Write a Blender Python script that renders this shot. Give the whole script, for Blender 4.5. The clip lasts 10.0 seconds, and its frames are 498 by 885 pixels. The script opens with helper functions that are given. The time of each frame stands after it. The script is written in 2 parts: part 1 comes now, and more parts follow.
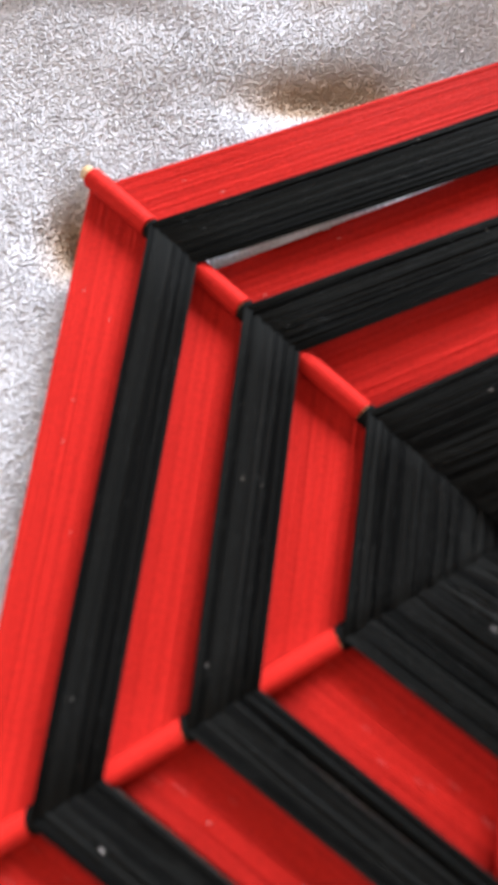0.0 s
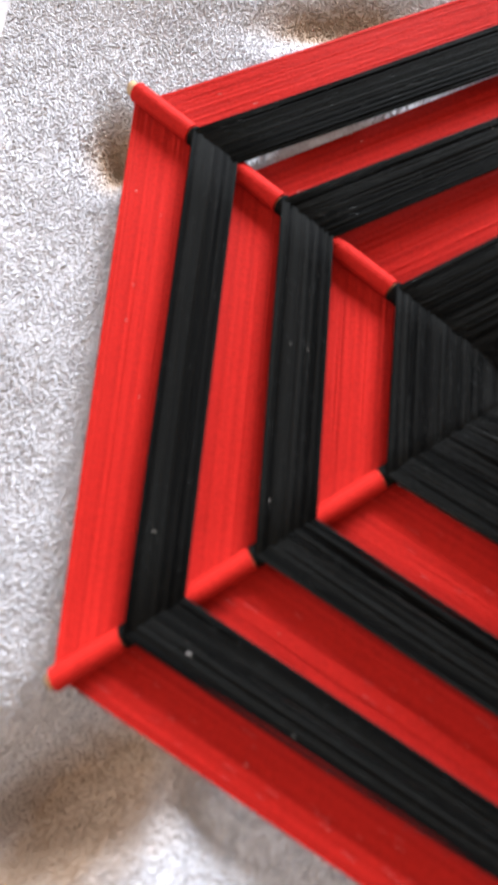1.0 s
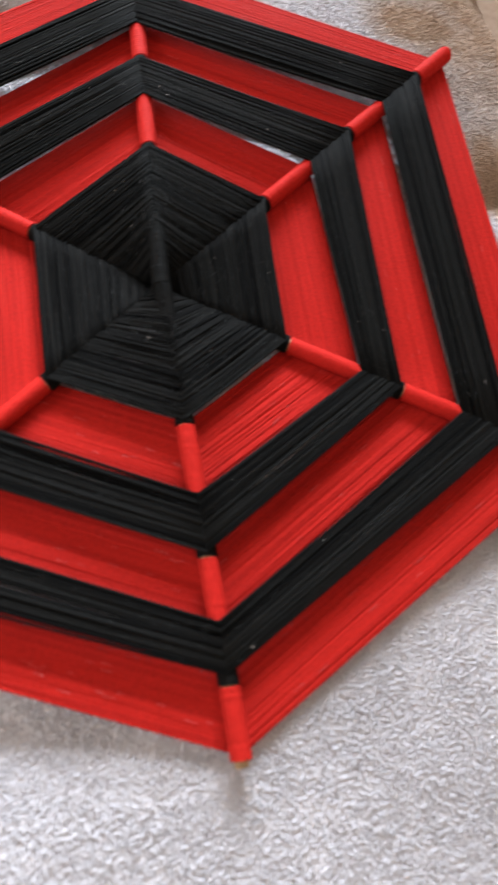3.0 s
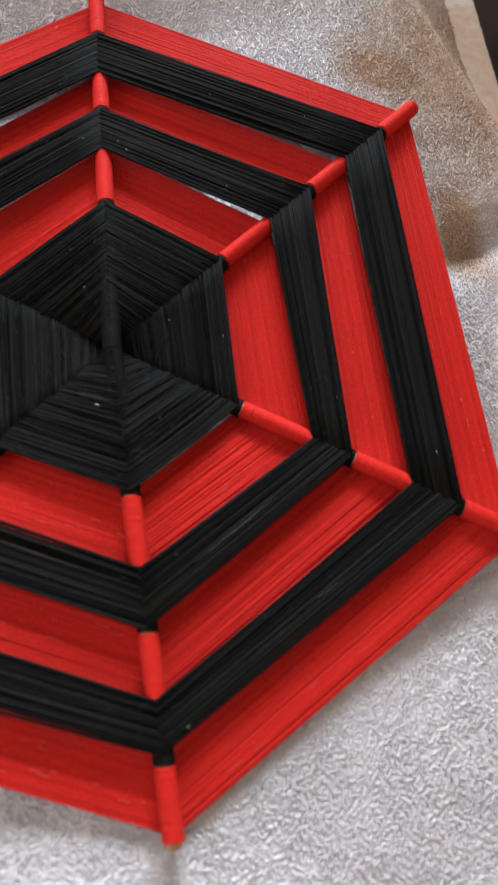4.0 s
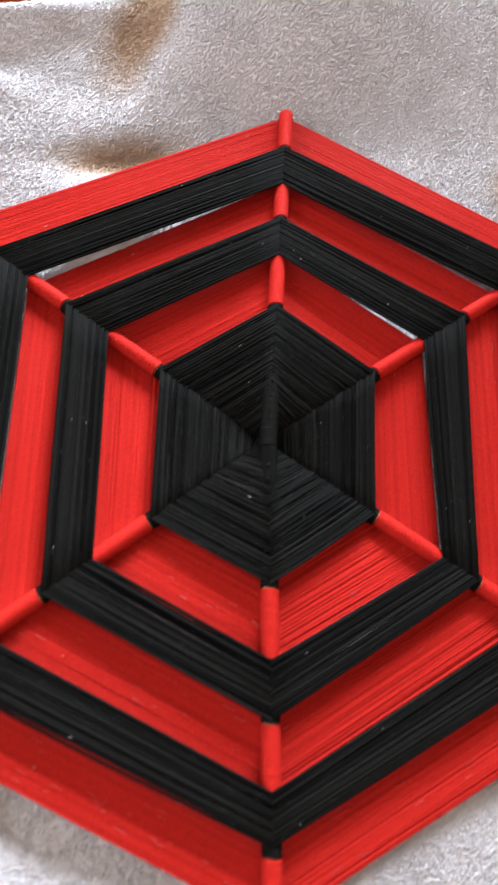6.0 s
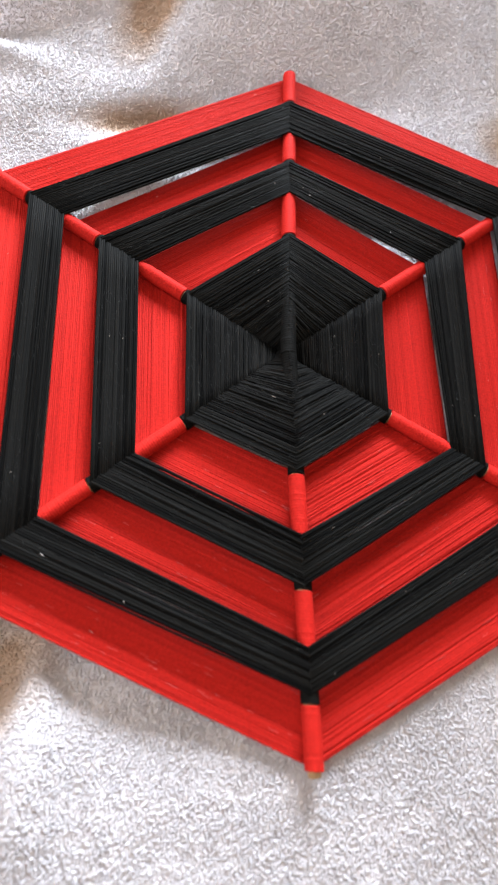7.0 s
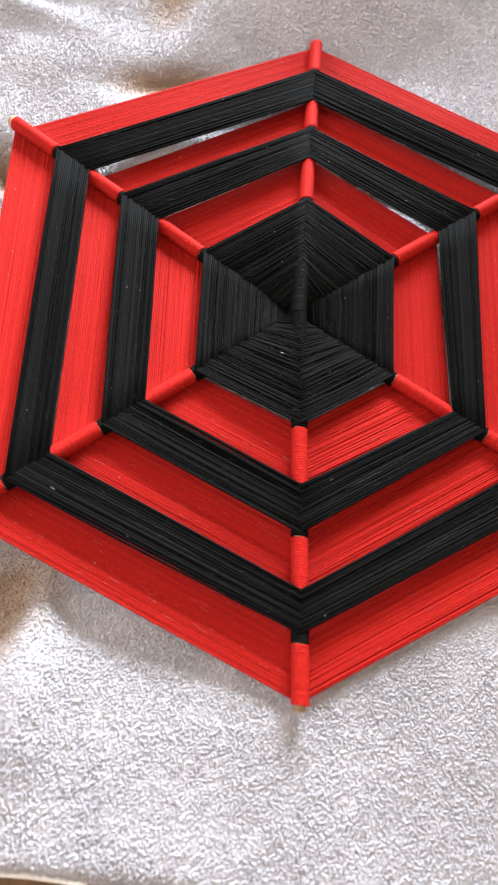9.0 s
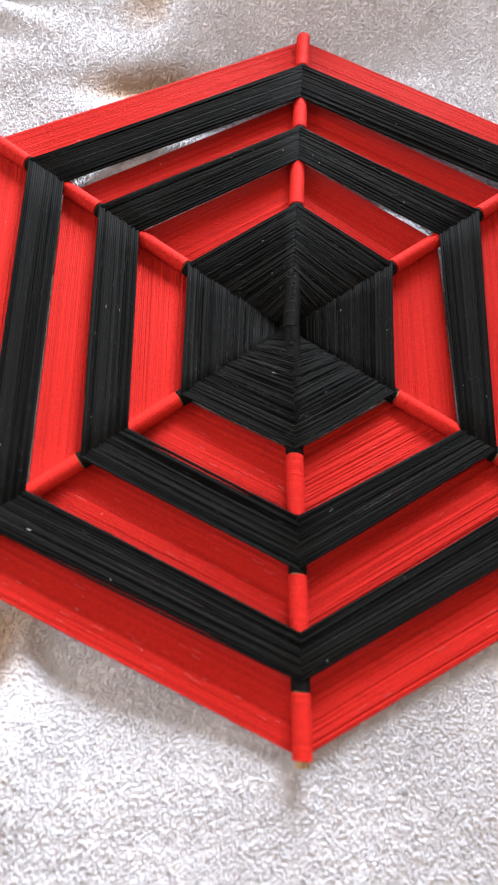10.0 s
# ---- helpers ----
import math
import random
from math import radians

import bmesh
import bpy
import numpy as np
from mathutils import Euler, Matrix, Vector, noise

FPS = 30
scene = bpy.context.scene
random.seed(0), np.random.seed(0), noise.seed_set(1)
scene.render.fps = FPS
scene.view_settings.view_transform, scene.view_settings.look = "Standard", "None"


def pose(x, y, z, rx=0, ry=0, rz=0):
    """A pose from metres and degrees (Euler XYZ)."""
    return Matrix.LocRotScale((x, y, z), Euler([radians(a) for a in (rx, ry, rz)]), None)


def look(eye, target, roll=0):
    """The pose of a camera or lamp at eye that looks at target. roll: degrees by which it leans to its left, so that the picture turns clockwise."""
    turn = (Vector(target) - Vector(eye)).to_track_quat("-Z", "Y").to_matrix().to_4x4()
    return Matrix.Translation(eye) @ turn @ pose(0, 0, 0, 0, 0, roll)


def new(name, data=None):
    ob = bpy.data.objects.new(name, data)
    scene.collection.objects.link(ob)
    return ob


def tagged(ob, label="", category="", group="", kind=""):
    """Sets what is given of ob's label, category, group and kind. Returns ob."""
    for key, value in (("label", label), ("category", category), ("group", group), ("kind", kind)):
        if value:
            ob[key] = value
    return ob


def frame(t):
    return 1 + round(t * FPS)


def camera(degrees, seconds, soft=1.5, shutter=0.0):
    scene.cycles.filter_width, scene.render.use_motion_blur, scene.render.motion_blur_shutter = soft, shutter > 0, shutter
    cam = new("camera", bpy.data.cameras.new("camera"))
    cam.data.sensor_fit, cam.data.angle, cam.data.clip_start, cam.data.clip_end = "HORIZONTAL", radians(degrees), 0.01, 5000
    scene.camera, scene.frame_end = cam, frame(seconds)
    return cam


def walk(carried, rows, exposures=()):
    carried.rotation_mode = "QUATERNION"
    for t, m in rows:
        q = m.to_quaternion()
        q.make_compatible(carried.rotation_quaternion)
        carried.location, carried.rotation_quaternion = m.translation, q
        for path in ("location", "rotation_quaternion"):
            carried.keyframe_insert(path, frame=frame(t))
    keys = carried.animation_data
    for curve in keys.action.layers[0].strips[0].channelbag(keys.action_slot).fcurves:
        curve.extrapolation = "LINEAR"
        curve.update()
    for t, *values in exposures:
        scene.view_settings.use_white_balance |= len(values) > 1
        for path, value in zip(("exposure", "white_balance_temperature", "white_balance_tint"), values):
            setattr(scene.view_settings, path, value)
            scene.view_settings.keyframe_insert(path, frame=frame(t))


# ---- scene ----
cam = camera(45.50, 10.0, soft=2.2, shutter=0.5)
# the phone holds its focus at arm's length over the middle of the work
cam.data.dof.use_dof, cam.data.dof.focus_distance, cam.data.dof.aperture_fstop = True, 0.240, 11.5
PATH = [
    (0, (-0.05259, -0.01816, 0.14843), (-0.07237, 0.02447, -0.04597), -16.11),
    (0.5, (-0.06294, -0.03686, 0.15486), (-0.07739, 0.00820, -0.03946), -9.31),
    (1, (-0.06483, -0.06008, 0.15947), (-0.07833, -0.01615, -0.03518), -10.61),
    (1.5, (-0.05564, -0.07665, 0.16446), (-0.06510, -0.03144, -0.03013), -8.06),
    (2, (-0.03882, -0.09144, 0.16700), (-0.03833, -0.04103, -0.02655), -0.45),
    (2.5, (-0.01742, -0.10051, 0.17241), (-0.00536, -0.04897, -0.02046), 7.85),
    (3, (-0.00137, -0.10740, 0.17724), (0.02271, -0.05506, -0.01427), 15.42),
    (3.2, (0.00916, -0.10499, 0.17999), (0.03056, -0.05449, -0.01234), 12.70),
    (4.3, (0.01881, -0.07742, 0.18795), (0.04209, -0.02712, -0.00422), 18.24),
    (4.5, (0.01795, -0.07074, 0.19178), (0.03960, -0.01823, 0.00001), 17.17),
    (5, (0.01057, -0.05966, 0.19607), (0.02737, -0.00272, 0.00509), 14.27),
    (5.5, (-0.00077, -0.05465, 0.20016), (0.01091, 0.00641, 0.01007), 11.05),
    (6, (-0.01645, -0.06541, 0.20142), (-0.00588, -0.00434, 0.01126), 11.25),
    (6.2, (-0.02134, -0.07579, 0.20201), (-0.01124, -0.01271, 0.01248), 10.45),
    (7.3, (-0.02738, -0.12018, 0.21292), (-0.01492, -0.05126, 0.02558), 9.32),
    (7.5, (-0.02434, -0.12334, 0.22006), (-0.01004, -0.05325, 0.03329), 10.86),
    (8, (-0.02188, -0.13289, 0.22226), (-0.01138, -0.06037, 0.03616), 9.51),
    (8.5, (-0.02142, -0.13357, 0.21405), (-0.01479, -0.06633, 0.02581), 7.98),
    (9, (-0.02259, -0.12867, 0.20910), (-0.01693, -0.06387, 0.01997), 7.58),
    (9.5, (-0.02051, -0.12176, 0.20245), (-0.01557, -0.05934, 0.01250), 6.39),
    (10, (-0.01697, -0.11280, 0.19782), (-0.01378, -0.04922, 0.00822), 3.83),
]
EXPOSURES = [(0, -0.10), (0.5, -0.16), (1.5, -0.08), (3.0, -0.16), (4.5, -0.25), (5.0, -0.10), (6.0, 0.0), (7.5, 0.2), (9.0, 0.12), (10, 0.22)]
walk(cam, [(t, look(eye, target, roll)) for t, eye, target, roll in PATH], EXPOSURES)

# ---------------------------------------------------------------- light
world = bpy.data.worlds.new("sky")
scene.world = world
world.use_nodes = True
sky = world.node_tree.nodes.new("ShaderNodeTexSky")
sky.sky_type, sky.sun_disc, sky.sun_elevation, sky.sun_rotation = "NISHITA", False, radians(40), radians(20)
background = world.node_tree.nodes["Background"]
background.inputs[1].default_value = 0.1
world.node_tree.links.new(sky.outputs[0], background.inputs[0])

# daylight through the window in the wall beside the seat
window_light = new("window_light", bpy.data.lights.new("window_light", "AREA"))
window_light.data.shape, window_light.data.size, window_light.data.size_y = "RECTANGLE", 1.1, 0.72
window_light.data.energy, window_light.data.color = 268.0, (0.83, 0.91, 1.0)
window_light.matrix_world = look((0.50, 1.60, 0.60), (0.0, 0.1, 0.0))

# weaker fill light from the left, added to brighten that side of the towel
side_light = new("side_fill_light", bpy.data.lights.new("side_fill_light", "AREA"))
side_light.data.shape, side_light.data.size, side_light.data.size_y = "RECTANGLE", 1.0, 0.9
side_light.data.energy, side_light.data.color = 28.0, (0.92, 0.95, 1.0)
side_light.matrix_world = look((-1.50, 0.30, 0.80), (0.0, 0.1, 0.0))

# ---------------------------------------------------------------- materials


def shader(name, color, roughness=0.8, sheen=0.0, metallic=0.0):
    m = bpy.data.materials.new(name)
    m.use_nodes = True
    b = m.node_tree.nodes["Principled BSDF"]
    b.inputs["Base Color"].default_value = (*color, 1)
    b.inputs["Roughness"].default_value = roughness
    b.inputs["Metallic"].default_value = metallic
    b.inputs["Sheen Weight"].default_value = sheen
    b.inputs["Specular IOR Level"].default_value = 0.3
    return m, m.node_tree.nodes, m.node_tree.links, b


def noise_node(nodes, links, scale, detail=3, stretch=(1, 1, 1)):
    coord = nodes.new("ShaderNodeTexCoord")
    mapping = nodes.new("ShaderNodeMapping")
    mapping.inputs["Scale"].default_value = stretch
    tex = nodes.new("ShaderNodeTexNoise")
    tex.inputs["Scale"].default_value, tex.inputs["Detail"].default_value = scale, detail
    links.new(coord.outputs["Object"], mapping.inputs["Vector"])
    links.new(mapping.outputs["Vector"], tex.inputs["Vector"])
    return tex


def ramp_node(nodes, links, source, a, b, low=0.3, high=0.7):
    ramp = nodes.new("ShaderNodeValToRGB")
    ramp.color_ramp.elements[0].position, ramp.color_ramp.elements[1].position = low, high
    ramp.color_ramp.elements[0].color, ramp.color_ramp.elements[1].color = (*a, 1), (*b, 1)
    links.new(source, ramp.inputs["Fac"])
    return ramp


def bump(nodes, links, source, b, strength, distance):
    node = nodes.new("ShaderNodeBump")
    node.inputs["Strength"].default_value, node.inputs["Distance"].default_value = strength, distance
    links.new(source, node.inputs["Height"])
    links.new(node.outputs["Normal"], b.inputs["Normal"])


def yarn(name, dark, light, roughness, gloss, spread):
    """Twisted cotton yarn: each strand a little different, with fibre grain."""
    m, nodes, links, b = shader(name, light, roughness)
    geo = nodes.new("ShaderNodeNewGeometry")
    strand = ramp_node(nodes, links, geo.outputs["Random Per Island"], dark, light, *spread)
    fine = noise_node(nodes, links, 1400, 4)
    mix = nodes.new("ShaderNodeMix")
    mix.data_type, mix.blend_type = "RGBA", "MULTIPLY"
    mix.inputs["Factor"].default_value = 0.5
    grain = ramp_node(nodes, links, fine.outputs["Fac"], (0.5, 0.5, 0.5), (1.1, 1.1, 1.1), 0.32, 0.68)
    links.new(strand.outputs["Color"], mix.inputs["A"])
    links.new(grain.outputs["Color"], mix.inputs["B"])
    links.new(mix.outputs["Result"], b.inputs["Base Color"])
    b.inputs["Specular IOR Level"].default_value = gloss
    bump(nodes, links, fine.outputs["Fac"], b, 0.35, 0.0005)
    return m


RED = yarn("red_yarn", (0.285, 0.0096, 0.0074), (0.365, 0.0132, 0.0098), 0.70, 0.035, (0.0, 0.8))
BLACK = yarn("black_yarn", (0.0018, 0.0018, 0.0018), (0.0084, 0.0083, 0.0079), 0.62, 0.012, (0.0, 1.0))


def wood(name, dark, light, scale, stretch, roughness=0.5):
    m, nodes, links, b = shader(name, light, roughness)
    grain = noise_node(nodes, links, scale, 5, stretch)
    stain = noise_node(nodes, links, scale * 0.12, 2)
    ramp = ramp_node(nodes, links, grain.outputs["Fac"], dark, light)
    mix = nodes.new("ShaderNodeMix")
    mix.data_type, mix.blend_type = "RGBA", "MULTIPLY"
    mix.inputs["Factor"].default_value = 0.5
    patch = ramp_node(nodes, links, stain.outputs["Fac"], (0.6, 0.6, 0.6), (1, 1, 1))
    links.new(ramp.outputs["Color"], mix.inputs["A"])
    links.new(patch.outputs["Color"], mix.inputs["B"])
    links.new(mix.outputs["Result"], b.inputs["Base Color"])
    bump(nodes, links, grain.outputs["Fac"], b, 0.3, 0.001)
    return m


STICK = wood("pale_stick_wood", (0.20, 0.12, 0.06), (0.35, 0.23, 0.12), 300, (1, 1, 0.3))
BENCH = wood("brown_bench_wood", (0.10, 0.055, 0.025), (0.20, 0.11, 0.05), 30, (8, 0.6, 8), 0.4)
REDWOOD = wood("varnished_red_brown_wood", (0.30, 0.035, 0.012), (0.60, 0.11, 0.035), 14, (6, 6, 0.6), 0.25)
FLOOR = wood("dark_floor_wood", (0.05, 0.028, 0.015), (0.12, 0.065, 0.03), 12, (8, 0.5, 1), 0.35)


# tan shade painted in the towel's hollows: middle, half length, half width, angle
SHADE_PATCHES = (
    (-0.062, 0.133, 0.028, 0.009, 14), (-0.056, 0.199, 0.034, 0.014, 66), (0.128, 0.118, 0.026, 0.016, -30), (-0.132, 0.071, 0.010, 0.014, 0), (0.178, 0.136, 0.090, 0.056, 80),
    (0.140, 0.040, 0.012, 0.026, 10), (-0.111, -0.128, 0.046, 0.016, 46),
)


def terry():
    """White terry cloth, slightly warm in its depth, with fine loop grain and painted tan shade."""
    m, nodes, links, b = shader("white_terry", (0.86, 0.84, 0.85), 0.95, 0.06)
    big = noise_node(nodes, links, 22, 3)
    fine = noise_node(nodes, links, 900, 3)
    tone = ramp_node(nodes, links, big.outputs["Fac"], (0.65, 0.633, 0.662), (0.71, 0.692, 0.722), 0.3, 0.7)
    grain = ramp_node(nodes, links, fine.outputs["Fac"], (0.86, 0.85, 0.85), (1, 1, 1), 0.36, 0.56)
    mix = nodes.new("ShaderNodeMix")
    mix.data_type, mix.blend_type = "RGBA", "MULTIPLY"
    mix.inputs["Factor"].default_value = 0.7
    links.new(tone.outputs["Color"], mix.inputs["A"])
    links.new(grain.outputs["Color"], mix.inputs["B"])
    # warm shade of the hollows put into the colour as tan patches with ragged rims
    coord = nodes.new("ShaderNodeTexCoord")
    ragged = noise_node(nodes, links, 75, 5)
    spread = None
    for (x, y, length, width, angle) in SHADE_PATCHES:
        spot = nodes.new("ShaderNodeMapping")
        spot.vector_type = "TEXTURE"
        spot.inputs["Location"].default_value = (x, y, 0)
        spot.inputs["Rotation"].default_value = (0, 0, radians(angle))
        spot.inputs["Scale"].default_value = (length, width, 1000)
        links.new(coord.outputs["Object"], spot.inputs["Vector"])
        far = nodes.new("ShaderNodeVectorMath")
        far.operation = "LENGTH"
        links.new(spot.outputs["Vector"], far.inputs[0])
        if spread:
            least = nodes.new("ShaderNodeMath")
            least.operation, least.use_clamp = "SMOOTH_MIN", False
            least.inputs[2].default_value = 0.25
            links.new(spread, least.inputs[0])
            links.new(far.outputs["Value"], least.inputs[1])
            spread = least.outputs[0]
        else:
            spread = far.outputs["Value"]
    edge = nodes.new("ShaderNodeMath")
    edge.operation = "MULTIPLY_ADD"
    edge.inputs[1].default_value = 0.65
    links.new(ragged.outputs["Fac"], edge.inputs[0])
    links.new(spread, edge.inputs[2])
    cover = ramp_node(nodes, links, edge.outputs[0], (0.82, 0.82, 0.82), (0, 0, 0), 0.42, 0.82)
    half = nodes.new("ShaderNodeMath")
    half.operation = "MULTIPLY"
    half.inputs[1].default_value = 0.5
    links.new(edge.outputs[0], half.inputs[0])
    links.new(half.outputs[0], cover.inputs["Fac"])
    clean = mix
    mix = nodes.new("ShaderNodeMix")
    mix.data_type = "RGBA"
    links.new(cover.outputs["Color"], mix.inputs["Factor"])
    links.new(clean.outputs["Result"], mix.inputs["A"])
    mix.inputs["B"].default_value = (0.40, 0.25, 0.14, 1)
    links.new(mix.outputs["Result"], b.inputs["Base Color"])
    bump(nodes, links, fine.outputs["Fac"], b, 0.15, 0.0004)
    glow = nodes.new("ShaderNodeBsdfTranslucent")
    links.new(mix.outputs["Result"], glow.inputs["Color"])
    both = nodes.new("ShaderNodeMixShader")
    both.inputs["Fac"].default_value = 0.46
    links.new(b.outputs["BSDF"], both.inputs[1])
    links.new(glow.outputs["BSDF"], both.inputs[2])
    links.new(both.outputs["Shader"], nodes["Material Output"].inputs["Surface"])
    return m


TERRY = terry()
HEM = shader("white_woven_hem", (0.86, 0.86, 0.88), 0.6)[0]


def plaster(name, a, b_):
    m, nodes, links, b = shader(name, a, 0.9)
    tex = noise_node(nodes, links, 5, 6)
    ramp = ramp_node(nodes, links, tex.outputs["Fac"], a, b_)
    links.new(ramp.outputs["Color"], b.inputs["Base Color"])
    bump(nodes, links, tex.outputs["Fac"], b, 0.2, 0.004)
    return m


WALL = plaster("pale_tan_plaster", (0.52, 0.42, 0.33), (0.58, 0.47, 0.37))
CEILING = plaster("off_white_ceiling", (0.62, 0.54, 0.45), (0.68, 0.60, 0.50))
FLECK = shader("pale_pink_highlight", (0.46, 0.09, 0.09), 0.6)[0]
HAIR = shader("grey_black_hair", (0.014, 0.0145, 0.014), 0.6)[0]
LINT = shader("pale_lint", (0.40, 0.36, 0.34), 0.9)[0]
DARK = wood("black_stained_wood", (0.012, 0.009, 0.007), (0.03, 0.02, 0.014), 14, (6, 6, 0.6), 0.4)
GREEN = plaster("dark_green_cloth", (0.02, 0.07, 0.045), (0.03, 0.10, 0.06))
PAINT = plaster("white_window_paint", (0.74, 0.73, 0.70), (0.80, 0.79, 0.76))

# ---------------------------------------------------------------- helpers of this scene


def part(name, bm, material, parent=None, label=""):
    me = bpy.data.meshes.new(name)
    if isinstance(bm, tuple):
        me.from_pydata(bm[0], [], bm[1])
    else:
        bm.to_mesh(me)
        bm.free()
    me.materials.append(material)
    ob = new(name, me)
    ob.parent = parent
    if label:
        tagged(ob, label)
    return ob


def smooth(ob):
    ob.data.polygons.foreach_set("use_smooth", [True] * len(ob.data.polygons))
    return ob


def block(a, b, bevel=0.0):
    bm = bmesh.new()
    bmesh.ops.create_cube(bm, size=1)
    for v in bm.verts:
        v.co = [(a[i] + b[i]) / 2 + v.co[i] * (b[i] - a[i]) for i in range(3)]
    if bevel:
        bmesh.ops.bevel(bm, geom=bm.edges[:], offset=bevel, segments=2, affect="EDGES")
    return bm


# ---------------------------------------------------------------- the room
FLOOR_Z, TOP_Z = -0.47, 2.15
floor = tagged(part("floor", block((-1.62, -1.8, FLOOR_Z - 0.1), (2.02, 1.72, FLOOR_Z)), FLOOR), "dark brown wooden floor of the room", "floor", kind="structure")
ceiling = tagged(part("ceiling", block((-1.62, -1.8, TOP_Z), (2.02, 1.72, TOP_Z + 0.1)), CEILING), "plain off-white ceiling over the room", "ceiling", kind="structure")
for name, a, b in (
    ("wall_east", (1.90, -1.8, FLOOR_Z), (2.02, 1.72, TOP_Z)),
    ("wall_south", (-1.50, -1.8, FLOOR_Z), (1.90, -1.68, TOP_Z)),
):
    tagged(part(name, block(a, b), WALL), "plain pale tan plaster wall of the room", "wall", kind="structure")


def joined(boxes):
    bm = bmesh.new()
    for a, b in boxes:
        piece = block(a, b)
        me = bpy.data.meshes.new("piece")
        piece.to_mesh(me)
        piece.free()
        bm.from_mesh(me)
        bpy.data.meshes.remove(me)
    return bm


# the walls with the windows: four pieces round each opening, joined
bm = joined((
    ((-1.50, 1.60, FLOOR_Z), (-0.10, 1.72, TOP_Z)), ((1.10, 1.60, FLOOR_Z), (1.90, 1.72, TOP_Z)),
    ((-0.10, 1.60, FLOOR_Z), (1.10, 1.72, 0.20)), ((-0.10, 1.60, 1.00), (1.10, 1.72, TOP_Z)),
))
tagged(part("wall_north", bm, WALL), "pale tan plaster wall with a window opening", "wall", kind="structure")
window_frame = tagged(new("window_1"), "white painted window in the plaster wall", "window", kind="structure")
for a, b in (((-0.10, 1.64, 0.20), (-0.05, 1.68, 1.00)), ((1.05, 1.64, 0.20), (1.10, 1.68, 1.00)), ((-0.05, 1.64, 0.20), (1.05, 1.68, 0.24)), ((-0.05, 1.64, 0.96), (1.05, 1.68, 1.00))):
    part("window_frame", block(a, b), PAINT, window_frame)

# unseen wall opening and window, added round the fill light
bm = joined((
    ((-1.62, -1.8, FLOOR_Z), (-1.50, -0.22, TOP_Z)), ((-1.62, 0.82, FLOOR_Z), (-1.50, 1.72, TOP_Z)),
    ((-1.62, -0.22, FLOOR_Z), (-1.50, 0.82, 0.32)), ((-1.62, -0.22, 1.28), (-1.50, 0.82, TOP_Z)),
))
tagged(part("wall_west", bm, WALL), "pale tan plaster wall with an opening added for the fill light", "wall", kind="structure")
fill_window = tagged(new("window_2"), "white painted small window added for the fill light", "window", kind="structure")
for a, b in (((-1.58, -0.22, 0.32), (-1.54, -0.17, 1.28)), ((-1.58, 0.77, 0.32), (-1.54, 0.82, 1.28)), ((-1.58, -0.17, 0.32), (-1.54, 0.77, 0.37)), ((-1.58, -0.17, 1.23), (-1.54, 0.77, 1.28))):
    part("window_frame", block(a, b), PAINT, fill_window)

# ---------------------------------------------------------------- the bench under the towel
bench = tagged(new("wooden_bench"), "brown wooden bench under the white towel", "bench")
for i in range(3):
    part("seat_board", block((-0.62, -0.27 + 0.146 * i, -0.105), (0.188, -0.126 + 0.146 * i, -0.082), 0.003), BENCH, bench)
for x in (-0.58, 0.11):
    for y in (-0.22, 0.11):
        part("leg", block((x, y, FLOOR_Z), (x + 0.05, y + 0.05, -0.105), 0.004), BENCH, bench)

# ---------------------------------------------------------------- the towel
rng = np.random.default_rng(7)


def value_noise(x, y, cell, seed):
    """Smooth random heights, about -1 to 1, with the given cell size."""
    table = np.random.default_rng(seed).uniform(-1, 1, (256, 256))
    u, v = x / cell + 1000, y / cell + 1000
    i, j = np.floor(u).astype(int), np.floor(v).astype(int)
    f, g = u - i, v - j
    f, g = f * f * (3 - 2 * f), g * g * (3 - 2 * g)
    a, b = table[i % 256, j % 256], table[(i + 1) % 256, j % 256]
    c, d = table[i % 256, (j + 1) % 256], table[(i + 1) % 256, (j + 1) % 256]
    return (a * (1 - f) + b * f) * (1 - g) + (c * (1 - f) + d * f) * g


def hump(x, y, cx, cy, length, width, angle):
    """A soft long hump of height 1, along the given angle."""
    ca, sa = math.cos(radians(angle)), math.sin(radians(angle))
    u, v = (x - cx) * ca + (y - cy) * sa, -(x - cx) * sa + (y - cy) * ca
    return np.exp(-((u / length) ** 2) - (v / width) ** 2)


def rise(t):
    t = np.clip(t, 0, 1)
    return t * t * (3 - 2 * t)


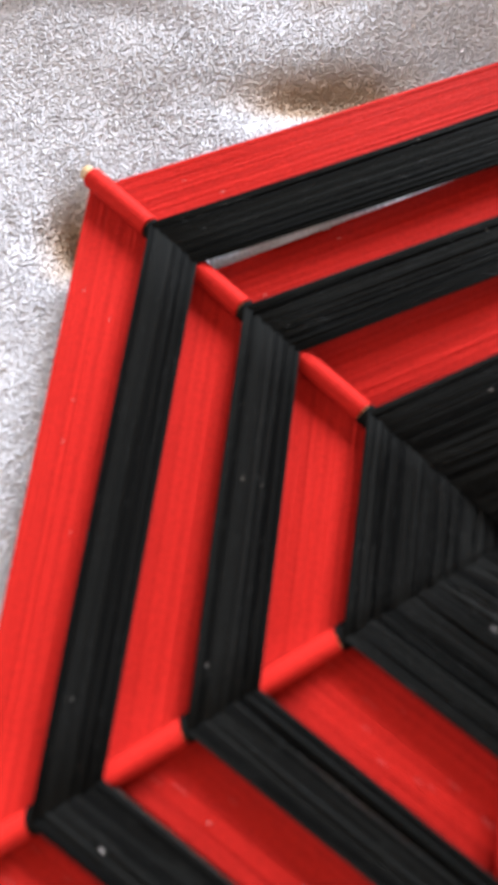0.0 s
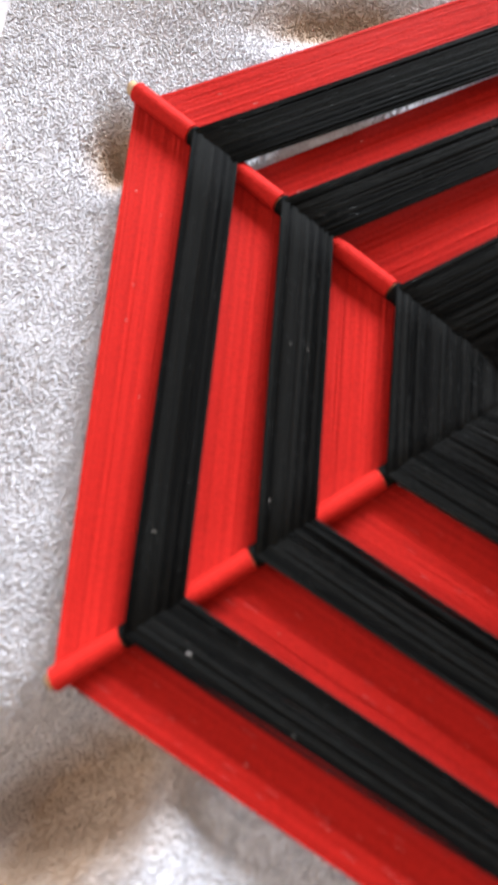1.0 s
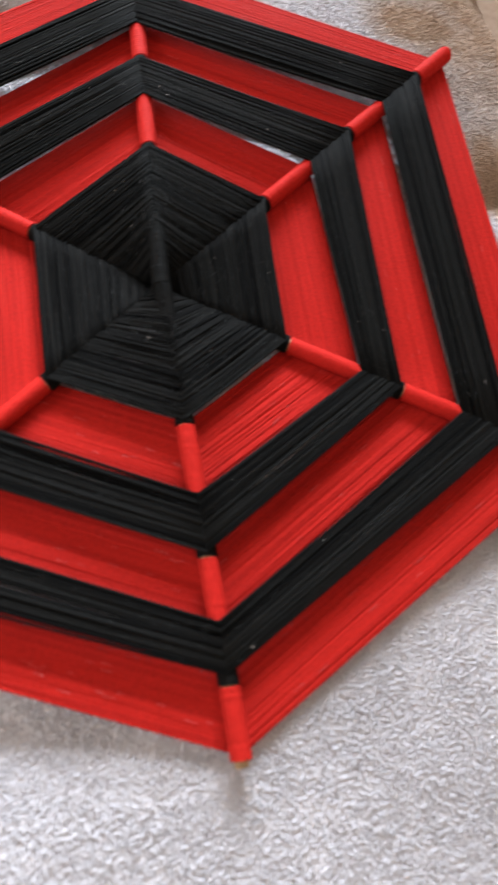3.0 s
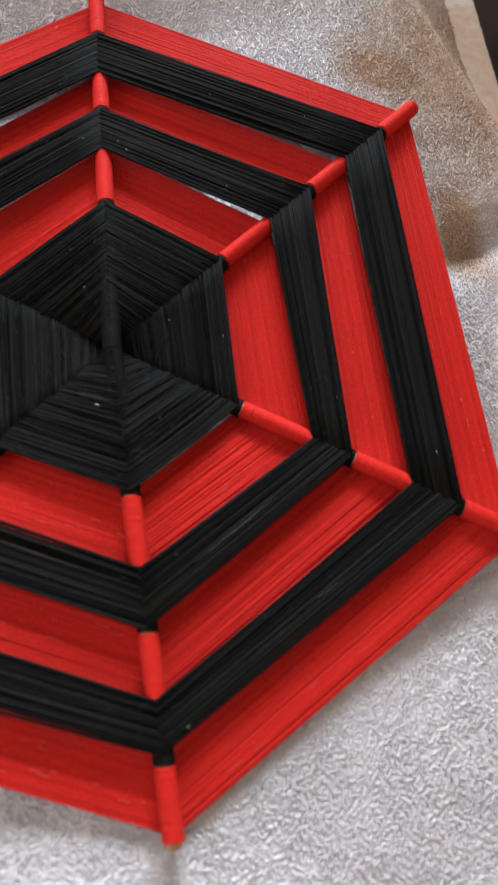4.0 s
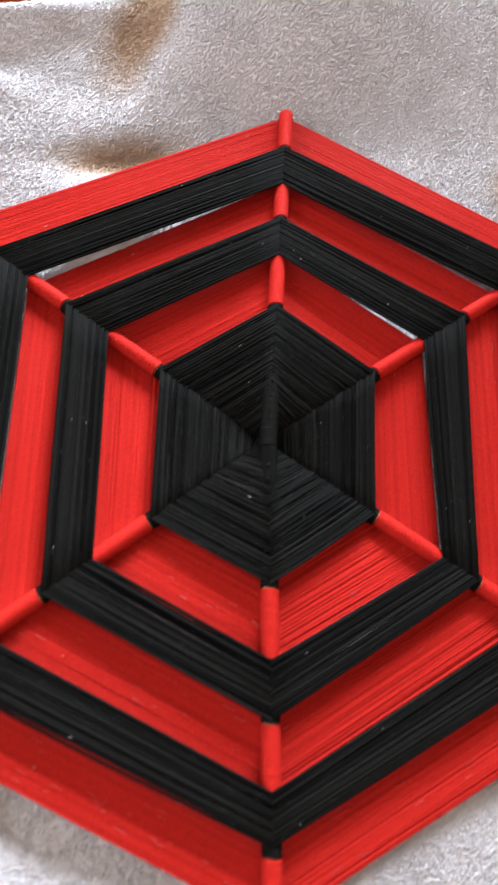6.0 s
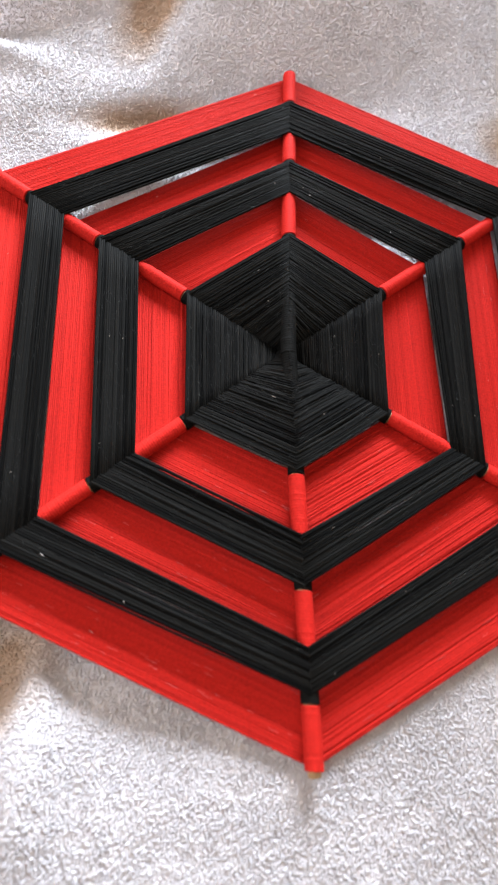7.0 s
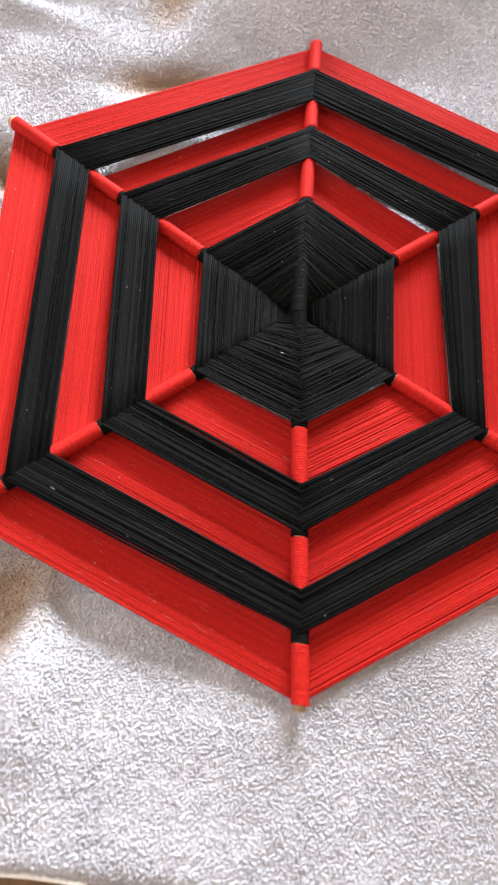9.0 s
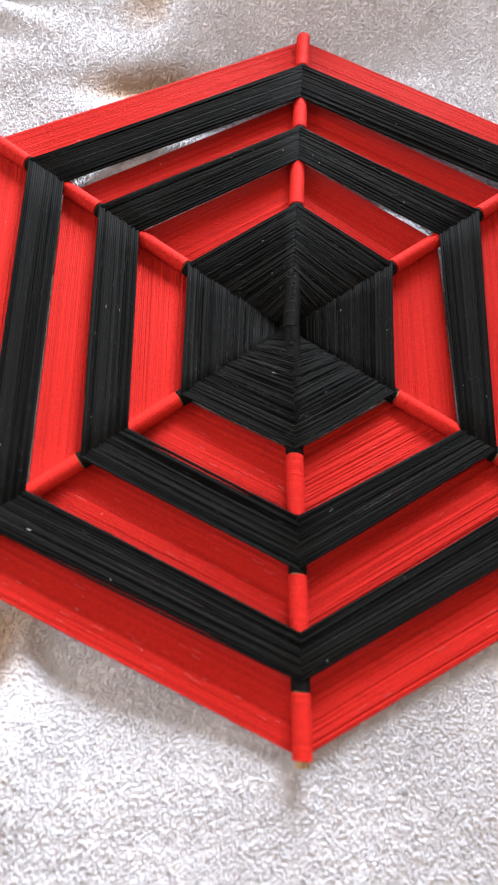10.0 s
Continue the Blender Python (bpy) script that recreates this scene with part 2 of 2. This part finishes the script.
def drape(x, y):
    """The height of the towel's cloth."""
    z = -0.0080 - 0.020 * np.clip(x, -0.16, 0.14) - 0.022 * np.clip(y, -0.16, 0.12)
    z = z + 0.0012 * value_noise(x, y, 0.05, 1) + 0.003 * value_noise(x, y, 0.13, 2) * rise((np.hypot(x, y) - 0.13) / 0.08)
    # pressed down under the sticks
    z -= 0.0045 * hump(x, y, 0.060, -0.040, 0.110, 0.050, -33)
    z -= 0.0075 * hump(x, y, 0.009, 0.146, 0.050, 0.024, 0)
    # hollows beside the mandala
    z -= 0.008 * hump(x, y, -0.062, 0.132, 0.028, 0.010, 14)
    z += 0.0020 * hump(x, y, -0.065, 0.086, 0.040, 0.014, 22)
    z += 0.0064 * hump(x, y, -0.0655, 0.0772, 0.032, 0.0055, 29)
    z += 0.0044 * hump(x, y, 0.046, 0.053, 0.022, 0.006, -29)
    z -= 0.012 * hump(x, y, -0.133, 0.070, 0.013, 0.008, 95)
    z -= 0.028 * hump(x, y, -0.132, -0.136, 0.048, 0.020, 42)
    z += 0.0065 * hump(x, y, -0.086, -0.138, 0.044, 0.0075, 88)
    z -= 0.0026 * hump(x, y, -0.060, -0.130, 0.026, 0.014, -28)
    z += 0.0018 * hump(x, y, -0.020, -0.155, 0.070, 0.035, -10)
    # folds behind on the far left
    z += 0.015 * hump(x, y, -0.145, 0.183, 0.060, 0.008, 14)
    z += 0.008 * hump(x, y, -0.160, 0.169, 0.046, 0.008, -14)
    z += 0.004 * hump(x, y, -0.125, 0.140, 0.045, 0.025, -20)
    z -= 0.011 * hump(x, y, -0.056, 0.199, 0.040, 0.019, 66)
    # a gentle swell at the back
    z += 0.036 * hump(x, y, 0.020, 0.225, 0.095, 0.055, 10)
    # it sinks over the right-hand end of the bench
    z -= 0.034 * rise((x - (0.158 - 0.30 * np.clip(y - 0.09, -0.2, 0.1))) / 0.050) * rise((y - 0.01) / 0.06)
    z -= 0.30 * rise((x - 0.200) / 0.05) * rise((y - 0.01) / 0.06)
    z -= 0.010 * hump(x, y, 0.150, 0.034, 0.030, 0.009, 20)
    # and falls away at the far end
    z -= 0.35 * rise((y - 0.184 - 1.1 * np.clip(x + 0.125, 0, 0.07)) / 0.075)
    return z


FRONT, FOLD = -0.1905, 0.006


def cloth(X, S):
    """The places on the cloth at X across and S from the front edge, over which it bends down to the bench."""
    a = np.clip(-S / FOLD, 0, math.pi / 2)
    wave = 0.0015 * value_noise(X, X * 0, 0.05, 5) - 0.07 * np.clip(X + 0.091, 0, 0.14)
    Y = FRONT + wave + np.where(S > 0, S, -FOLD * np.sin(a))
    Z = drape(X, np.maximum(Y, FRONT)) - np.where(S > 0, 0, FOLD * (1 - np.cos(a)) + np.clip(-S - FOLD * math.pi / 2, 0, 1))
    return np.stack([X, Y, np.maximum(Z, -0.0805 - 10 * rise((Y - 0.17) / 0.01) - 10 * rise((X - 0.190) / 0.005))], -1)


def mesh_of(name, co, faces, material):
    me = bpy.data.meshes.new(name)
    n = faces.shape[1]
    me.vertices.add(len(co))
    me.vertices.foreach_set("co", co.astype(np.float32).ravel())
    me.loops.add(faces.size)
    me.loops.foreach_set("vertex_index", faces.ravel().astype(np.int32))
    me.polygons.add(len(faces))
    me.polygons.foreach_set("loop_start", np.arange(0, faces.size, n, dtype=np.int32))
    me.polygons.foreach_set("use_smooth", np.ones(len(faces), dtype=bool))
    me.update(calc_edges=True)
    me.materials.append(material)
    return new(name, me)


def towel():
    step = 0.0016
    xs, ss = np.arange(-0.30, 0.235, step), np.arange(-0.085, 0.52, step)
    X, S = np.meshgrid(xs, ss)
    X = X + rng.uniform(-0.4, 0.4, X.shape) * step
    S = S + rng.uniform(-0.4, 0.4, S.shape) * step
    co = cloth(X, S)
    co[..., 2] += 0.00016 * value_noise(X, S, 0.0016, 11) + 0.0003 * rng.uniform(-1, 1, X.shape)
    h, w = X.shape
    idx = np.arange(h * w).reshape(h, w)
    quads = np.stack([idx[:-1, :-1], idx[:-1, 1:], idx[1:, 1:], idx[1:, :-1]], -1).reshape(-1, 4)
    ground = tagged(new("towel"), "rumpled white terry towel with painted tan shade, over the bench", "towel")
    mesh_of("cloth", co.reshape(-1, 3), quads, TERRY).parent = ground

    # the pile: small loops of yarn that lean every way
    gap = 0.00096
    X, S = np.meshgrid(np.arange(-0.180, 0.185, gap), np.arange(-0.014, 0.450, gap))
    X, S = X.ravel(), S.ravel()
    X, S = X + rng.uniform(-0.5, 0.5, X.shape) * gap, S + rng.uniform(-0.5, 0.5, S.shape) * gap
    Y = S + FRONT
    spoke = np.max([np.abs(X * math.cos(radians(k)) + Y * math.sin(radians(k))) for k in (0, 60, 120)], axis=0)
    slit = (spoke > 0.056) & (Y > 0.25 * np.abs(X)) & (rng.uniform(0, 1, X.shape) < 0.5)
    keep = ((spoke > 0.114) | slit) & (Y < 0.25)
    X, S = X[keep], S[keep]
    d = 0.0006
    p = cloth(X, S)
    tuft = 0.00016 * value_noise(X, S, 0.0016, 11)
    du, dv = cloth(X + d, S) - p, cloth(X, S + d) - p
    up = np.cross(du, dv)
    up /= np.linalg.norm(up, axis=1)[:, None]
    du /= np.linalg.norm(du, axis=1)[:, None]
    dv = np.cross(up, du)
    p[:, 2] += tuft
    n = len(X)
    turn = rng.uniform(0, 2 * math.pi, n)
    span = du * np.cos(turn)[:, None] + dv * np.sin(turn)[:, None]
    comb = 2 * math.pi * value_noise(X, S, 0.03, 21) + rng.normal(0, 2.0, n)
    lean = du * np.cos(comb)[:, None] + dv * np.sin(comb)[:, None]
    high = rng.uniform(0.0007, 0.0010, n) * (1 + 0.22 * value_noise(X, S, 0.0012, 23) + 0.2 * value_noise(X, S, 0.012, 22))
    wide = rng.uniform(0.00033, 0.00066, n)
    tilt = rng.uniform(0.1, 0.7, n)
    thick = rng.uniform(0.00032, 0.00042, n)
    sides, steps = 4, 3
    path = []
    for k in range(steps):
        u = k / (steps - 1)
        rise_ = math.sin(math.pi * u)
        side = math.cos(math.pi * u) * (1 + 0.35 * rise_)
        path.append(p + span * (wide * side)[:, None] + up * (high * rise_ - 0.0003)[:, None] + lean * (tilt * high * rise_)[:, None])
    path = np.stack(path, 1)
    across = np.cross(span, up + lean * tilt[:, None])
    across /= np.linalg.norm(across, axis=1)[:, None]
    rings = []
    for k in range(steps):
        along = path[:, min(k + 1, steps - 1)] - path[:, max(k - 1, 0)]
        along /= np.linalg.norm(along, axis=1)[:, None]
        out = np.cross(across, along)
        for j in range(sides):
            a = 2 * math.pi * j / sides
            rings.append(path[:, k] + (across * math.cos(a) + out * math.sin(a)) * thick[:, None])
    co = np.stack(rings, 1).reshape(-1, 3)
    quad = []
    for k in range(steps - 1):
        for j in range(sides):
            l = (j + 1) % sides
            quad.append((k * sides + j, k * sides + l, (k + 1) * sides + l, (k + 1) * sides + j))
    quads = (np.array(quad)[None] + (np.arange(n) * steps * sides)[:, None, None]).reshape(-1, 4)
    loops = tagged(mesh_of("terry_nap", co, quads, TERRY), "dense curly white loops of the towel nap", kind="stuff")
    loops.parent = ground

    # the smooth woven hem that shows under the front edge at one end
    X, V = np.meshgrid(np.linspace(-0.215, -0.060, 60), np.linspace(0, 1, 12))
    droop = np.sin(np.clip((X + 0.215) / 0.155, 0, 1) * math.pi) ** 0.5
    edge = cloth(X, X * 0 - 0.006)
    co = edge.copy()
    co[..., 1] -= 0.0035 * V * droop + 0.0012 * np.sin(V * 3)
    co[..., 2] -= 0.014 * V * droop - 0.0002 * value_noise(X, V * 0.02, 0.0016, 31)
    idx = np.arange(X.size).reshape(X.shape)
    quads = np.stack([idx[:-1, :-1], idx[:-1, 1:], idx[1:, 1:], idx[1:, :-1]], -1).reshape(-1, 4)
    hem = tagged(mesh_of("hem", co.reshape(-1, 3), quads, HEM), "smooth woven white hem")
    hem.parent = ground
    thick = hem.modifiers.new("thick", "SOLIDIFY")
    thick.thickness, thick.offset = 0.0012, 0
    return ground


towel()

# ---------------------------------------------------------------- the yarn mandala
WRAP = 0.0031          # radius of the wound stick
CORE = 0.0022          # radius of the bare stick
PITCH = 0.00098        # thickness of the yarn
# the three sticks, a little bowed where they cross: the crossing, then a point 0.15 m out towards the far and the near end
STICK_LINES = {
    "AD": (Vector((0.0014, -0.0000, 0.0025)), Vector((0.0088, 0.1497, -0.0030)), Vector((0.0036, -0.1500, 0.0009))),
    "BE": (Vector((-0.0002, 0.0004, -0.0059)), Vector((0.1235, 0.0849, 0.0015)), Vector((-0.1179, -0.0916, 0.0075))),
    "CF": (Vector((0.0009, 0.0014, -0.0084)), Vector((0.1256, -0.0817, -0.0010)), Vector((-0.1241, 0.0832, 0.0049))),
}
ARM = {"A": ("AD", 0), "D": ("AD", 1), "B": ("BE", 0), "E": ("BE", 1), "C": ("CF", 0), "F": ("CF", 1)}
# distances from the middle at which the colour changes along each arm, in mm
CHANGES = {
    "A": (54.3, 76.6, 95.7, 112.0, 132.6, 153.2),
    "B": (51.7, 74.5, 95.7, 113.3, 133.6, 151.5),
    "C": (48.0, 74.0, 89.0, 109.1, 127.4, 148.0),
    "D": (51.3, 73.2, 91.8, 110.1, 127.2, 146.3),
    "E": (49.3, 70.9, 90.4, 110.0, 128.3, 147.4),
    "F": (48.2, 71.1, 91.2, 108.1, 126.3, 149.3),
}


# how far the bare wood stands out of the last winding, in metres
BARE = {"A": 0.0003, "B": 0.0014, "C": 0.0016, "D": 0.0018, "E": 0.0016, "F": 0.0030}
# the sticks lie on one another where they cross: how far each lies above or below its line
STACK = {"AD": 0.0006, "BE": 0.0004, "CF": 0.0}


def arm_point(arm, r):
    key, end = ARM[arm]
    middle, tips = STICK_LINES[key][0], STICK_LINES[key][1:]
    p = middle + (tips[end] - middle).normalized() * r
    p.z += STACK[key] * max(0.0, min(1.0, 1 - abs(r) / 0.06))
    return p


mandala = tagged(new("yarn_mandala"), "red and black yarn mandala woven on three crossed wooden sticks", "mandala")


def lathe(start, way, profile, sides, lean=0.0):
    """A turned body along way; lean shifts the rings round the turn, as wound yarn climbs."""
    side = way.orthogonal().normalized()
    up = way.cross(side)
    verts, faces = [], []
    for d, r in profile:
        for k in range(sides):
            a = 2 * math.pi * k / sides
            verts.append(start + way * (d + lean * math.sin(a)) + (side * math.cos(a) + up * math.sin(a)) * r)
    for i in range(len(profile) - 1):
        for k in range(sides):
            l = (k + 1) % sides
            faces.append((i * sides + k, i * sides + l, (i + 1) * sides + l, (i + 1) * sides + k))
    faces.append(tuple(range(sides))[::-1])
    faces.append(tuple((len(profile) - 1) * sides + k for k in range(sides)))
    return verts, faces


sticks = {}
for key, (middle, first, second) in STICK_LINES.items():
    verts, faces = [], []
    for tip, arm in ((first, key[0]), (second, key[1])):
        length = CHANGES[arm][5] / 1000 + BARE[arm]
        profile = [(0, CORE), (length * 0.5, CORE * 1.02), (length - 0.0004, CORE), (length, CORE * 0.8)]
        v, f = lathe(middle, (tip - middle).normalized(), profile, 14)
        faces += [tuple(len(verts) + i for i in face) for face in f]
        verts += v
    sticks[key] = smooth(part("stick", (verts, faces), STICK, mandala, "pale bare wooden stick"))


def wrap(arm, r0, r1, material, label):
    a, b = arm_point(arm, r0), arm_point(arm, r1)
    way = (b - a).normalized()
    n = max(3, round((r1 - r0) / PITCH))
    profile, base = [(0, CORE)], WRAP
    for i in range(n):
        d = (b - a).length * i / n
        p = (b - a).length / n
        r = base + random.uniform(-0.00003, 0.00003)
        profile += [(d + 0.06 * p, r - 0.00009), (d + 0.3 * p, r), (d + 0.7 * p, r), (d + 0.94 * p, r - 0.00009)]
    profile.append(((b - a).length, CORE))
    return smooth(part("yarn_wrap", lathe(a, way, profile, 16, PITCH * 0.35), material, sticks[ARM[arm][0]], label))


for arm, radii in CHANGES.items():
    r0 = -0.003
    for i, r1 in enumerate(radii):
        r1 = r1 / 1000
        red = i % 2 == 1
        start = r0 + (0.0004 if red else 0)
        wrap(arm, start, r1, RED if red else BLACK, "red yarn wound round the stick" if red else "black yarn wound round the stick")
        r0 = r1


def strand(verts, faces, points, radius, sides=7):
    """One length of yarn through the points."""
    base = len(verts)
    way = (points[-1] - points[0]).normalized()
    side = way.cross(Vector((0, 0, 1))).normalized()
    up = side.cross(way)
    for p in points:
        r = radius * random.uniform(0.94, 1.06)
        for k in range(sides):
            a = 2 * math.pi * k / sides
            verts.append(p + (side * math.cos(a) + up * math.sin(a)) * r)
    for i in range(len(points) - 1):
        for k in range(sides):
            l = (k + 1) % sides
            faces.append((base + i * sides + k, base + i * sides + l, base + (i + 1) * sides + l, base + (i + 1) * sides + k))


# how much the rims of a panel fall short, in mm: (arms, band) -> (inner at first, inner at second, outer at first, outer at second)
SHORT = {
    ("FA", 1): (0, 0, -2.0, -3.0), ("FA", 3): (0, 0, 2.4, -3.4), ("AB", 3): (0, 0, -5.0, -0.4), ("AB", 1): (0, 0, -3.4, 0.0), ("BC", 1): (0, 0, 0.8, 0.3), ("BC", 3): (0, 0, 0.4, -0.2),
    ("CD", 1): (3.2, 2.4, 0, 0), ("CD", 3): (2.6, 2.0, 0, 0), ("CD", 5): (0.8, 0.8, -1.5, -0.5), ("DE", 1): (1.8, 2.4, 0, 0), ("DE", 5): (0, 0, -0.5, -0.5),
    ("EF", 5): (0, 0, -2.5, -2.5), ("FA", 5): (0, 0, 0.4, -2.4), ("AB", 5): (0, 0, -2.4, 0),
}


def panel(first, second, band):
    red = band % 2 == 1
    low = [0.0006 if band == 0 else CHANGES[k][band - 1] / 1000 for k in (first, second)]
    high = [CHANGES[k][band] / 1000 for k in (first, second)]
    if band == 5:
        high = [h - 0.0010 for h in high]
    if red:
        # the red lies behind and runs on under the black
        low = [l - 0.0040 for l in low]
        high = [h + (0.0018 if band < 5 else 0) for h in high]
    if not red:
        high = [h - (0.0028 if k == "D" and band == 4 else 0.0008) for h, k in zip(high, (first, second))]
    cut = SHORT.get((first + second, band), (0, 0, 0, 0))
    low = [l + c / 1000 for l, c in zip(low, cut[:2])]
    high = [h - c / 1000 for h, c in zip(high, cut[2:])]
    pitch, wobble = (0.00088, 0.055) if red else (PITCH, 0.19)
    if red and first + second in ("CD", "EF"):
        wobble = 0.20 if first == "C" else 0.10
    if not red:
        wobble = 0.28 if first + second in ("AB", "CD", "DE") else 0.20
    n = max(4, round(max(high[0] - low[0], high[1] - low[1]) / pitch))
    lift = WRAP * 0.98 if not red else -WRAP * 0.95
    verts, faces = [], []
    drift = 0.0
    # the black is wound in two layers, the lower one closing the gaps of the upper
    rows = [(i + 0.5, 0.0) for i in range(n)] + ([] if red else [(float(i), 0.00034) for i in range(1, n)])
    for i, under in rows:
        f = i / n
        drift = 0.7 * drift + random.uniform(-0.8, 0.8) * (wobble if red else 0.12)
        ends = []
        for j, arm in enumerate((first, second)):
            r = low[j] + (high[j] - low[j]) * f + drift * PITCH + random.uniform(-0.09, 0.09) * PITCH
            p = arm_point(arm, r)
            p.z += lift - under + random.uniform(-wobble, wobble) * PITCH * (0.3 if under else 1.0)
            if band == 0 and arm == "A":
                # the top stick stands out as a ridge where the sticks cross
                p.z -= 0.0004 * max(0.0, 1 - r / 0.045)
            ends.append(p)
        a, b = ends
        along = (b - a).normalized()
        span = (b - a).length
        # slack: a strand bows a little inward and out of its plane
        inward = -((a + b) / 2).normalized()
        bow, dip = random.gauss(0, 0.0008 * wobble), random.gauss(0, 0.0007 * wobble)
        points = [a - along * min(0.0014, span * 0.3) + Vector((0, 0, -0.0016 if not red else 0.0006))]
        steps = 7
        for k in range(steps + 1):
            u = k / steps
            w = math.sin(math.pi * u)
            points.append(a.lerp(b, u) + inward * bow * w + Vector((0, 0, dip * w + random.uniform(-0.00004, 0.00004))))
        points.append(b + along * min(0.0014, span * 0.3) + Vector((0, 0, -0.0016 if not red else 0.0006)))
        strand(verts, faces, points, pitch * random.uniform(0.66, 0.75) if red else pitch * random.uniform(0.46, 0.58))
    ob = smooth(part("yarn_panel", (verts, faces), RED if red else BLACK, mandala, "tightly laid red yarn" if red else "tightly laid black yarn"))
    return tagged(ob, kind="stuff")


for first, second in ("AB", "BC", "CD", "DE", "EF", "FA"):
    for band in range(6):
        panel(first, second, band)

# thin pale flecks along the red strands, their colour standing in for broken highlights
verts, faces = [], []
for i in range(120):
    first, second = random.choice(("CD", "DE", "DE", "DE", "AB", "BC"))
    band = random.choice((1, 3, 5, 5))
    u, f = random.uniform(0.05, 0.95), random.uniform(0.15, 0.95)
    lo = [CHANGES[k][band - 1] / 1000 for k in (first, second)]
    hi = [CHANGES[k][band] / 1000 - 0.0025 for k in (first, second)]
    a, b = (arm_point(k, l + (h - l) * f) for k, l, h in zip((first, second), lo, hi))
    d = (b - a).normalized() * random.uniform(0.0006, 0.0022)
    p = a.lerp(b, u) + Vector((0, 0, -WRAP * 0.95 + 0.00078))
    strand(verts, faces, [p - d, p + Vector((0, 0, 0.00005)), p + d], random.uniform(0.00003, 0.00006), 4)
tagged(smooth(part("highlight_flecks", (verts, faces), FLECK, mandala, "thin pale pink flecks as painted highlights on the red yarn")), kind="stuff")

# short hairs that stand off the strands, black on the black bands and red on the red ones and their outer rim
for name, bands, lift, count, material, label in (
    ("black_yarn_hairs", (0, 0, 2, 2, 4, 4), WRAP * 0.98 + 0.00045, 2000, HAIR, "short dark hairs on the black yarn"),
    ("red_yarn_hairs", (1, 3, 5, 5), -WRAP * 0.95 + 0.00055, 1500, RED, "short red hairs on the red yarn"),
):
    verts, faces = [], []
    for i in range(count):
        first, second = random.choice(("AB", "BC", "CD", "DE", "EF", "FA"))
        band = random.choice(bands)
        u, f = random.uniform(0.03, 0.97), random.uniform(0.05, 0.97)
        if band == 5 and i % 2:
            f = random.uniform(0.93, 1.0)
        lo = [0.012 if band == 0 else CHANGES[k][band - 1] / 1000 for k in (first, second)]
        hi = [CHANGES[k][band] / 1000 for k in (first, second)]
        a, b = (arm_point(k, l + (h - l) * f) for k, l, h in zip((first, second), lo, hi))
        turn = random.gauss(0, 0.5)
        d = (b - a).normalized()
        d = (d * math.cos(turn) + Vector((-d.y, d.x, 0)) * math.sin(turn)) * random.uniform(0.0005, 0.0016)
        p = a.lerp(b, u) + Vector((0, 0, lift))
        bend = Vector((random.uniform(-0.0002, 0.0002), random.uniform(-0.0002, 0.0002), random.uniform(0.0001, 0.0005)))
        strand(verts, faces, [p - d, p + bend, p + d], random.uniform(0.00002, 0.00004), 3)
    tagged(smooth(part(name, (verts, faces), material, mandala, label)), kind="stuff")

# bits of pale lint caught on the yarn
verts, faces = [], []
for i in range(45):
    first, second = random.choice(("AB", "BC", "CD", "DE", "EF", "FA"))
    band = random.choice((0, 2, 2, 4, 4, 3, 5, 5))
    u, r = random.uniform(0.08, 0.92), 0.0
    lo = [0.02 if band == 0 else CHANGES[k][band - 1] / 1000 for k in (first, second)]
    hi = [CHANGES[k][band] / 1000 - 0.001 for k in (first, second)]
    f = random.uniform(0.1, 0.9)
    p = arm_point(first, lo[0] + (hi[0] - lo[0]) * f).lerp(arm_point(second, lo[1] + (hi[1] - lo[1]) * f), u)
    p.z += WRAP * 0.98 + 0.0007 if band % 2 == 0 else -WRAP * 0.8 + 0.0008
    if i % 3:
        d = (arm_point(second, hi[1]) - arm_point(first, hi[0])).normalized() * random.uniform(0.0002, 0.0008)
        strand(verts, faces, [p - d, p, p + d], random.uniform(0.00004, 0.00008), 4)
    else:
        a = random.uniform(0, 2 * math.pi)
        d = Vector((math.cos(a), math.sin(a), 0)) * random.uniform(0.0001, 0.0003)
        strand(verts, faces, [p - d, p + Vector((0, 0, 0.0001)), p + d], random.uniform(0.00007, 0.00012), 5)
tagged(smooth(part("lint", (verts, faces), LINT, mandala, "bits of pale lint on the yarn")), kind="stuff")

# ---------------------------------------------------------------- things on the floor behind the bench
chest = tagged(new("wooden_chest"), "varnished red-brown wooden chest on the floor", "chest")
part("body", block((-0.85, 0.72, FLOOR_Z), (-0.22, 1.05, -0.20), 0.01), REDWOOD, chest)
part("lid", block((-0.87, 0.70, -0.20), (-0.20, 1.07, -0.165), 0.012), REDWOOD, chest)
for i in range(4):
    part("panel_strip", block((-0.80 + 0.15 * i, 0.705, FLOOR_Z + 0.03), (-0.74 + 0.15 * i, 0.72, -0.22), 0.004), REDWOOD, chest)

# only its dark side shows; the unseen height is set to block window light
cabinet = tagged(new("dark_cabinet"), "nearly black wooden cabinet standing beside the bench", "cabinet")
part("body", block((0.262, 0.10, FLOOR_Z), (0.62, 0.95, 0.195), 0.006), DARK, cabinet)
part("top", block((0.250, 0.09, 0.195), (0.63, 0.96, 0.22), 0.006), DARK, cabinet)
for i in range(2):
    part("door", block((0.250, 0.13 + 0.40 * i, FLOOR_Z + 0.06), (0.262, 0.51 + 0.40 * i, 0.17), 0.004), DARK, cabinet)

cushion = block((0.205, 0.20, FLOOR_Z), (0.248, 0.50, FLOOR_Z + 0.30), 0.015)
tagged(smooth(part("green_bag", cushion, GREEN)), "dark green cloth bag leaning on the dark cabinet", "bag")
